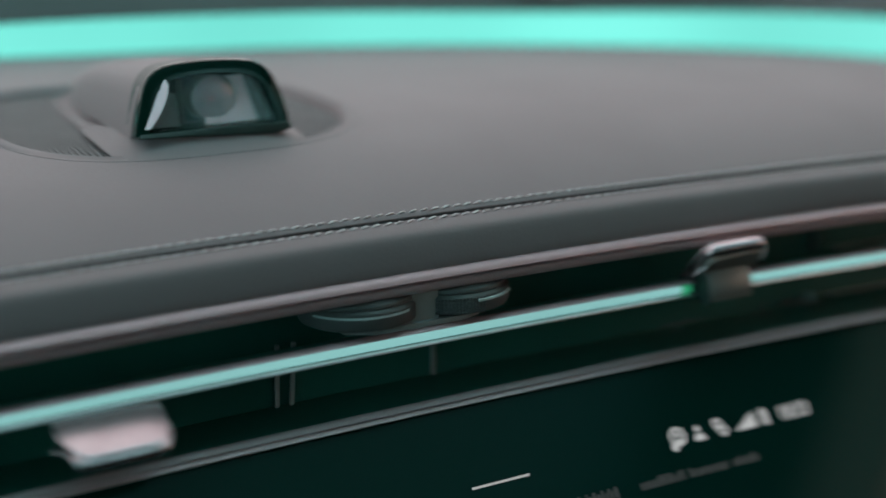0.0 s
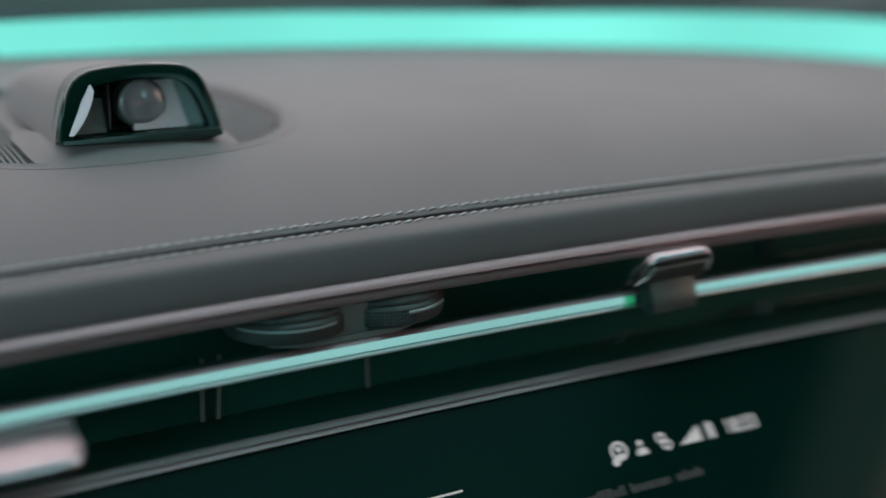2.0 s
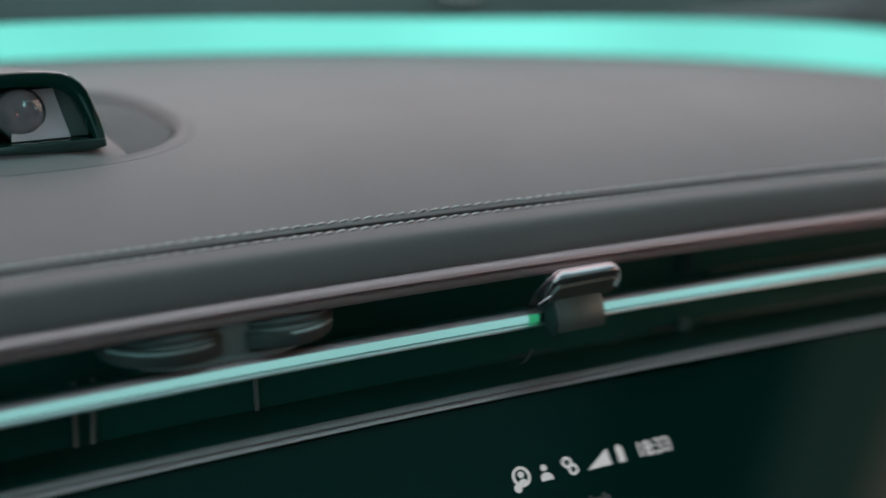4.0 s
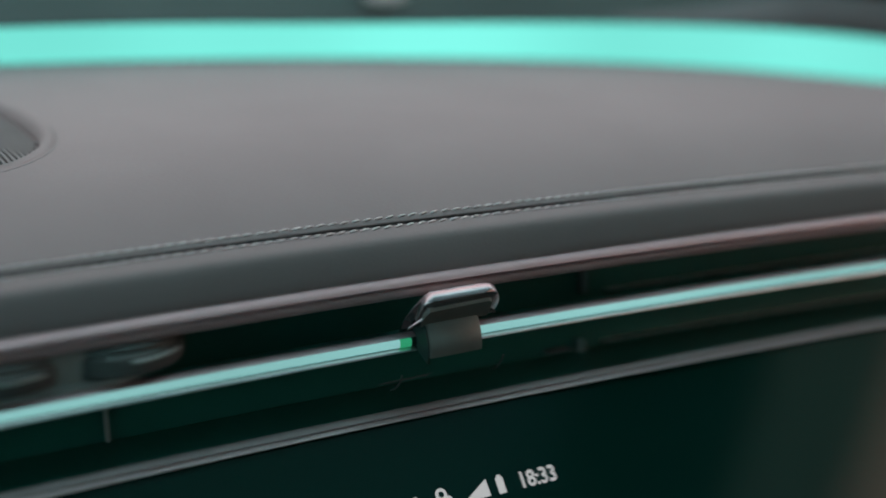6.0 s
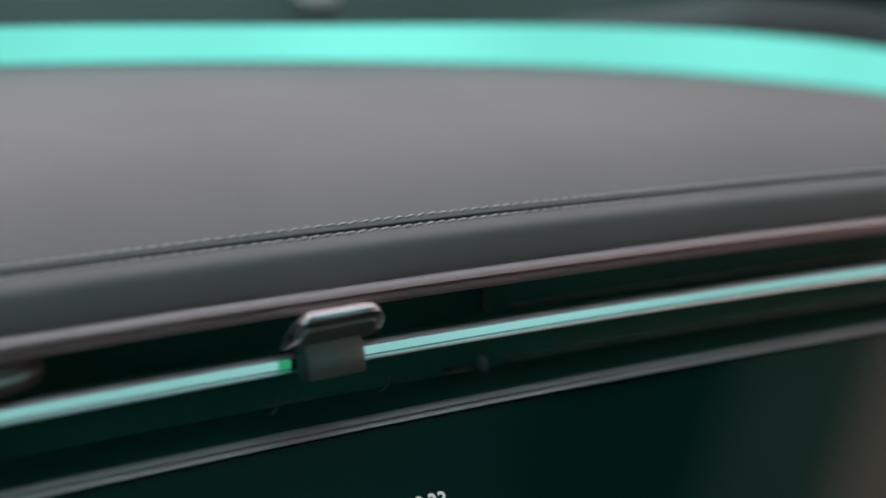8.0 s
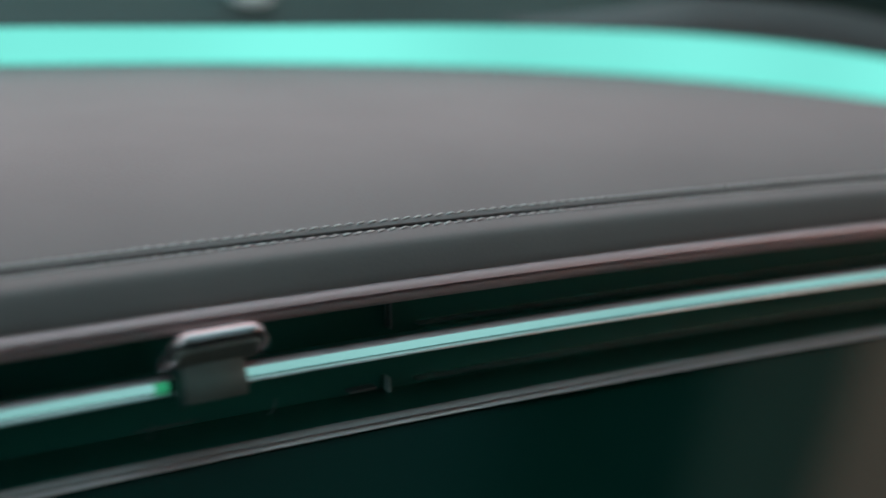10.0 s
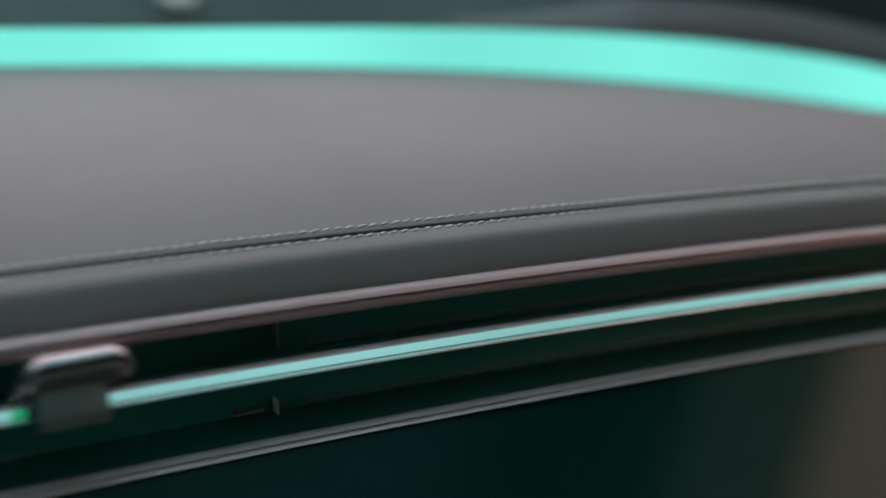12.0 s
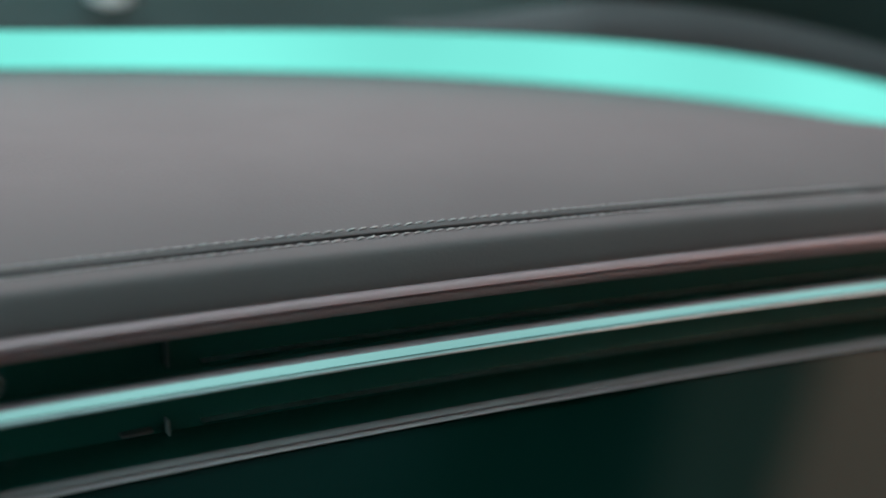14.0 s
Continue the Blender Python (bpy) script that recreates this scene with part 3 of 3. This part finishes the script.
def vent_knob(x, turn, label):
    """A paddle on a drum that turns about an axis along the dashboard; built in the lowered position."""
    ob = thing("vent_knob", label, "vent knob", group="vent knobs")
    a0 = radians(205)

    def at(u, w, xx):
        return (xx, u * math.cos(a0) + w * math.sin(a0), u * math.sin(a0) - w * math.cos(a0))

    def layer(bm, us, w0, w1, left, right, round_l, round_r, cut_l, cut_r):
        """One step of the grip: a plate with rounded corners and a softened front edge."""
        loops = []
        for k in range(15):
            f = k / 14
            xx = left + (right - left) * (0.5 - 0.5 * math.cos(math.pi * f))
            dl, dr = max(0.0, 1 - (xx - left) / round_l), max(0.0, 1 - (right - xx) / round_r)
            cut = cut_l * dl ** 1.6 + cut_r * dr ** 1.6
            e = 0.5 * (w1 - w0) * (0.45 + 0.55 * (1 - max(dl, dr)))
            m, u1 = 0.5 * (w0 + w1), us[1] - cut
            prof = [(us[0], e), (u1 - 0.0010, e), (u1 - 0.0003, e * 0.88), (u1, e * 0.62), (u1, -e * 0.62), (u1 - 0.0003, -e * 0.88), (u1 - 0.0010, -e), (us[0], -e)]
            loops.append([at(u, m + w, xx) for u, w in prof])
        loft(bm, loops)

    for name, label, shape in (("grip_plate", "satin silver top plate of the knob", ((0.0045, 0.0204), 0.0002, 0.0014, -0.0130, 0.0140, 0.0052, 0.0044, 0.0100, 0.0064)),
                               ("grip_bar", "rounded satin silver grip bar", ((0.0118, 0.0216), -0.0032, 0.0006, -0.0108, 0.0150, 0.0026, 0.0042, 0.0030, 0.0060)),
                               ("wing", "thin silver wings of the knob", ((0.0118, 0.0152), -0.0038, -0.0031, -0.0140, 0.0142, 0.0050, 0.0050, 0.0040, 0.0030))):
        bm = bmesh.new()
        layer(bm, *shape)
        part(name, bm, KNOB, ob, label, 40)
    bm = bmesh.new()
    loft(bm, [[at(u, w, xx) for u, w in ((0.0116, -0.0030), (0.0196 - c, -0.0030), (0.0190 - c, -0.0040), (0.0116, -0.0040))] for xx, c in ((-0.0104, 0.003), (-0.0094, 0.001), (0.0098, 0.0006), (0.0110, 0.0016))])
    part("underside", bm, DRUM, ob, "dark satin underside of the grip")
    bm = bmesh.new()
    loops = []
    for xx, r in ((-0.0090, 0.0124), (-0.0087, 0.0130), (-0.0080, 0.0132), (0.0070, 0.0132), (0.0077, 0.0130), (0.0080, 0.0124)):
        arc = [radians(207 + 59 * k / 12) for k in range(13)]
        loops.append([(xx, 0.001 * math.cos(arc[0]), 0.001 * math.sin(arc[0]))] + [(xx, r * math.cos(a), r * math.sin(a)) for a in arc])
    loft(bm, loops)
    part("drum", bm, DRUM, ob, "dark grey metal drum")
    bm = bmesh.new()
    loft(bm, [[(xx, 0.001 * math.cos(radians(206)), 0.001 * math.sin(radians(206)))] + [(xx, 0.0128 * math.cos(radians(208 + 66 * k / 12)), 0.0128 * math.sin(radians(208 + 66 * k / 12))) for k in range(13)] for xx in (-0.0096, -0.00905)])
    part("end_cap", bm, MATT, ob, "black end cap of the drum")
    ob.matrix_world = pose(x, PIVOT_Y, PIVOT_Z + crown(x), turn, 0, 0)
    return ob


vent_knob(-0.0908, 0, "satin silver vent knob tilted down below the light bar")
vent_knob(0.1076, -79, "satin silver vent knob tilted up on its dark drum")

for side in (-1, 1):
    bm = bmesh.new()
    loops = []
    for k in range(9):
        a = radians(204 + 46 * k / 8)
        loops.append([(0.1068 + side * 0.0165 + dx, PIVOT_Y + (0.0125 + dr) * math.cos(a), PIVOT_Z - 0.001 + (0.0125 + dr) * math.sin(a)) for dx, dr in ((-0.0002, 0), (0.0002, 0), (0.0002, 0.0004), (-0.0002, 0.0004))])
    loft(bm, loops)
    part("slot_edge", bm, GREY, vent, "curved edge of the knob slot")

for xa, xb, z, y in ((0.0870, 0.1050, -0.0132, -0.0100),):
    bm = bmesh.new()
    loft(bm, [[(x, y + 0.00028 * w * math.cos(a), z + crown(x) + rise + 0.00028 * w * math.sin(a)) for a in [k * math.tau / 8 for k in range(8)]] for x, w, rise in ((xa, 0.2, -0.0001), (xa + 0.002, 1.0, 0.0), (xb - 0.002, 1.0, 0.0002), (xb, 0.2, 0.0006))])
    part("slot_lip", bm, GREY, vent, "thin bright lip of the knob slot")

# ---------------------------------------------------------------- airflow wheels
control = thing("airflow_control", "pair of dark knurled airflow thumbwheels either side of a grey divider", "thumbwheel")
bm = bmesh.new()
box(bm, -0.0029, 0.0068, -0.0108, 0.006, 0.0016, 0.0150, 0.0004)
part("divider", bm, POST, control, "grey satin divider post")
bm = bmesh.new()
prof = [(-0.0225, 0.0030), (-0.0212, -0.0070), (-0.0140, -0.0116), (0.0, -0.0124), (0.0140, -0.0124), (0.0205, -0.0100), (0.0232, 0.0030)]
loft(bm, [[(a, b, z) for a, b in prof] for z in (0.0016, 0.0031)])
part("base_plate", bm, POST, control, "grey satin foot plate")
WR = 0.0175


def wheel(cx, marks, knurl):
    n = 72
    cy = 0.0020
    prof = ((0.002, 0.0034), (WR - 0.0016, 0.0034), (WR - 0.0004, 0.0040), (WR, 0.0048), (WR, 0.0088), (WR - 0.0005, 0.0094), (WR - 0.0011, 0.0097), (WR - 0.0007, 0.0101), (WR - 0.0008, 0.0110), (WR - 0.0020, 0.0117), (0.002, 0.0119))
    bm = bmesh.new()
    loft(bm, [[(cx + r * math.cos(k * math.tau / n), cy + r * math.sin(k * math.tau / n), z) for k in range(n)] for r, z in prof])
    w = part("wheel", bm, GREY, control, "dark grey plastic thumbwheel")
    bm = bmesh.new()
    m = 24
    proud = 0.0008 if knurl else 0.00012
    loops = []
    for k in range(m + 1):
        a = marks[0] + (marks[1] - marks[0]) * k / m
        loops.append([(cx + (WR + d) * math.cos(a), cy + (WR + d) * math.sin(a), z) for d, z in ((-0.0003, 0.0075), (proud, 0.0075), (proud, 0.0081), (-0.0003, 0.0081))])
    loft(bm, loops)
    part("index_line", bm, MARK, w, "thin pale index line")
    verts, faces = [], []
    if knurl:
        cols, rows, pitch = 15, 5, 0.00104
        for c in range(cols):
            for q in range(rows):
                a = knurl + c * pitch / WR
                z = 0.0045 + q * 0.00098
                h = pitch / WR * 0.36
                i0 = len(verts)
                for da, dz in ((-h, -0.00036), (h, -0.00036), (h, 0.00036), (-h, 0.00036)):
                    verts.append((cx + WR * math.cos(a + da), cy + WR * math.sin(a + da), z + dz))
                verts.append((cx + (WR + 0.00035) * math.cos(a), cy + (WR + 0.00035) * math.sin(a), z + 0.0001))
                faces += [(i0, i0 + 1, i0 + 4), (i0 + 1, i0 + 2, i0 + 4), (i0 + 2, i0 + 3, i0 + 4), (i0 + 3, i0, i0 + 4)]
        me = bpy.data.meshes.new("knurling")
        me.from_pydata(verts, [], faces)
        k = place("knurling", me, GREY, w, "fine pyramid knurling", 5)
        tagged(k, kind="stuff")


wheel(-0.0127, (radians(200), radians(300)), None)
wheel(0.0176, (radians(268), radians(318)), radians(228))

# ---------------------------------------------------------------- display
display = thing("touch_display", "wide black glass touch display below the vents", "display")


def on_screen(x, s, proud=0.0):
    return (x, -0.0132 - 0.589 * s - 0.808 * proud, -0.0252 - 0.808 * s + crown(x) + 0.589 * proud)


sweep("glass", [(-0.0117, -0.0236), (-0.01226, -0.0239), (-0.0132 - 0.589 * 0.0006, -0.0252 - 0.808 * 0.0006), (-0.0132 - 0.589 * 0.06, -0.0252 - 0.808 * 0.06), (-0.0132 - 0.589 * 0.13, -0.0252 - 0.808 * 0.13), (-0.0092 - 0.589 * 0.13, -0.0290 - 0.808 * 0.13), (-0.0080, -0.0280)], SCREEN, display, "gloss black glass", sharp=4)
RISE = 0.0010


def flat_sign(name, outline, mat, label=""):
    bm = bmesh.new()
    loft(bm, [[on_screen(x, s - RISE, p) for x, s in outline] for p in (0.00005, 0.00018)])
    return part(name, bm, mat, display, label)


def disc(cx, cs, r, n=16, sx=1.0):
    return [(cx + r * sx * math.cos(k * math.tau / n), cs + r * math.sin(k * math.tau / n)) for k in range(n)]


def ring_sign(name, cx, cs, r0, r1, mat):
    bm = bmesh.new()
    loops = [[on_screen(x, s - RISE, p) for x, s in disc(cx, cs, r)] for r, p in ((r0, 0.00005), (r0, 0.00018), (r1, 0.00018), (r1, 0.00005))]
    loft(bm, loops + [loops[0]], close_ends=False)
    return part(name, bm, mat, display)


flat_sign("drag_handle", [(0.0077, 0.0239), (0.0268, 0.0239), (0.0270, 0.0242), (0.0268, 0.0245), (0.0077, 0.0245), (0.0075, 0.0242)], WHITE, "thin white line on the display")
ring_sign("profile_icon", 0.0819, 0.0240, 0.0031, 0.0022, WHITE)
flat_sign("profile_icon", disc(0.0819, 0.0234, 0.0010), WHITE)
flat_sign("profile_icon", [(0.0803, 0.0261), (0.0808, 0.0250), (0.0819, 0.0247), (0.0830, 0.0250), (0.0835, 0.0261)], WHITE)
flat_sign("profile_icon", disc(0.0797, 0.0271, 0.0013), WHITE)
flat_sign("seat_icon", disc(0.0900, 0.0230, 0.0010), WHITE)
flat_sign("seat_icon", [(0.0880, 0.0268), (0.0884, 0.0250), (0.0900, 0.0243), (0.0918, 0.0250), (0.0924, 0.0268)], WHITE)
ring_sign("link_icon", 0.0982, 0.0230, 0.0018, 0.0009, WHITE)
ring_sign("link_icon", 0.0997, 0.0254, 0.0018, 0.0009, WHITE)
flat_sign("signal_icon", [(0.1046, 0.0267), (0.1132, 0.0216), (0.1134, 0.0267)], WHITE, "white signal strength wedge")
flat_sign("battery_icon", [(0.1163, 0.0220), (0.1169, 0.0220), (0.1169, 0.0213), (0.1181, 0.0213), (0.1181, 0.0220), (0.1187, 0.0220), (0.1187, 0.0268), (0.1163, 0.0268)], WHITE)


def sign_text(name, body, x, s, height, mat, wide=1.0):
    cu = bpy.data.curves.new(name, "FONT")
    cu.body, cu.size, cu.extrude, cu.resolution_u, cu.offset = body, 1.0, 0.01, 3, 0.022
    tmp = new("text_form", cu)
    bpy.context.view_layer.update()
    me = bpy.data.meshes.new_from_object(tmp.evaluated_get(bpy.context.evaluated_depsgraph_get()))
    bpy.data.objects.remove(tmp)
    k = height / 0.69
    for v in me.vertices:
        a, b, c = v.co
        v.co = on_screen(x + a * k * wide, s - b * k - RISE, 0.00012 + 0.006 * c * 0.01)
    me.materials.clear()
    return place(name, me, mat, display)


sign_text("clock_digits", "18:33", 0.1234, 0.0266, 0.0046, WHITE, 0.9)
rng = random.Random(9)
for x0, x1, s, tall in ((0.0625, 0.0790, 0.0372, 1.0), (0.0815, 0.0965, 0.0372, 1.0), (0.0990, 0.1085, 0.0372, 1.0), (0.0360, 0.0535, 0.0372, 1.0)):
    x = x0
    while x < x1:
        w = rng.uniform(0.0006, 0.0011)
        h = rng.choice((0.0022, 0.0022, 0.0031)) * tall
        flat_sign("letter_bar", [(x, s), (x + w, s), (x + w, s - h), (x, s - h)], DIM)
        x += w + 0.0005

# ---------------------------------------------------------------- foot of the windscreen
sensor = thing("light_sensor", "small pale round sensor cap on the black windscreen band", "sensor")
bm = bmesh.new()
bmesh.ops.create_uvsphere(bm, u_segments=24, v_segments=12, radius=0.0084, matrix=Matrix.Translation((0.2298, 0.2640, 0.0800)) @ Matrix.Rotation(radians(50), 4, "X") @ Matrix.Diagonal((1, 1, 0.5, 1)))
part("cap", bm, SENSOR, sensor)
bm = bmesh.new()
loft(bm, [[(0.2298 + r * math.cos(k * math.tau / 24), 0.2650 + r * 0.7 * math.sin(k * math.tau / 24) + d * 3, 0.0810 - r * 0.7 * math.sin(k * math.tau / 24) + d) for k in range(24)] for r, d in ((0.0070, -0.001), (0.0070, 0.004))])
part("collar", bm, COWL, sensor)

# ---------------------------------------------------------------- cabin round the camera


def slab(name, x0, x1, y0, y1, z0, z1, mat, label, bevel=0.01):
    bm = bmesh.new()
    box(bm, x0, x1, y0, y1, z0, z1, bevel)
    return tagged(part(name, bm, mat, None, label), category="cabin panel", kind="structure")


slab("floor", -0.80, 0.80, -2.0, 0.30, -0.80, -0.76, CABIN, "dark cabin floor carpet")
slab("firewall", -0.80, 0.80, 0.30, 0.34, -0.78, -0.06, CABIN, "dark panel below the dashboard")
# Unseen rear wall cuts the light; its opening is placed for the pod's reflection.
slab("wall_rear", -0.80, 0.60, -2.04, -2.0, -0.80, 0.64, CABIN, "unseen dark rear wall that cuts light from behind")
slab("wall_rear_low", 0.60, 0.80, -2.04, -2.0, -0.80, 0.05, CABIN, "unseen dark panel below the off-centre rear opening")
# Unseen roof: its teal bounces cool fill, its front edge limits the sky.
slab("ceiling", -0.80, 0.80, -2.1, -0.18, 0.60, 0.66, LINING, "unseen roof lining, coloured teal to bounce cool fill")
for side in (-1, 1):
    a, b = (-0.80, -0.76) if side < 0 else (0.76, 0.80)
    slab("wall_door", a, b, -2.0, 0.30, -0.78, -0.05, CABIN, "dark door panel")
    slab("wall_rail", a, b, -2.0, -0.06, 0.33 if side < 0 else 0.40, 0.62, CABIN, "dark roof rail")
    slab("wall_post", a, b, -2.0, -0.75, -0.06, 0.34, CABIN, "dark middle post")
    slab("wall_pillar", a - 0.03 if side > 0 else a, b if side > 0 else b + 0.03, -0.02, 0.40, -0.10, 0.26, COWL, "dark windscreen pillar trim")

# added glowing wall beside the car for the display's brown reflection: brown below, fading to black above, seen only
# mirrored in the display
BROWN = glow("brown_reflection_glow", (0.85, 0.55, 0.43), 0.85, (0.2, 0.15, 0.11))
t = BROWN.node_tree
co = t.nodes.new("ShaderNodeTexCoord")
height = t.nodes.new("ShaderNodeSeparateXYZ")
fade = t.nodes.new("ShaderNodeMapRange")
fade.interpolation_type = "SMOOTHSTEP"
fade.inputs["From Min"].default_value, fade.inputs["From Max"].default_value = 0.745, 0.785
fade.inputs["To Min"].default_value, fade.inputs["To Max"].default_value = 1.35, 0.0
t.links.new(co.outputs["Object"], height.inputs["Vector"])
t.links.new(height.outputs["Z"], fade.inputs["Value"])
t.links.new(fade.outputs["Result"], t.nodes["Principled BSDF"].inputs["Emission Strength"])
# The dark upper wall is added to keep bright sky out of the reflection.
for low, high, mat, label in ((-0.8, 1.04, BROWN, "glowing brown stand-in wall, mirrored in the display"), (1.045, 1.9, CABIN, "unseen dark wall that blocks the sky above the brown one")):
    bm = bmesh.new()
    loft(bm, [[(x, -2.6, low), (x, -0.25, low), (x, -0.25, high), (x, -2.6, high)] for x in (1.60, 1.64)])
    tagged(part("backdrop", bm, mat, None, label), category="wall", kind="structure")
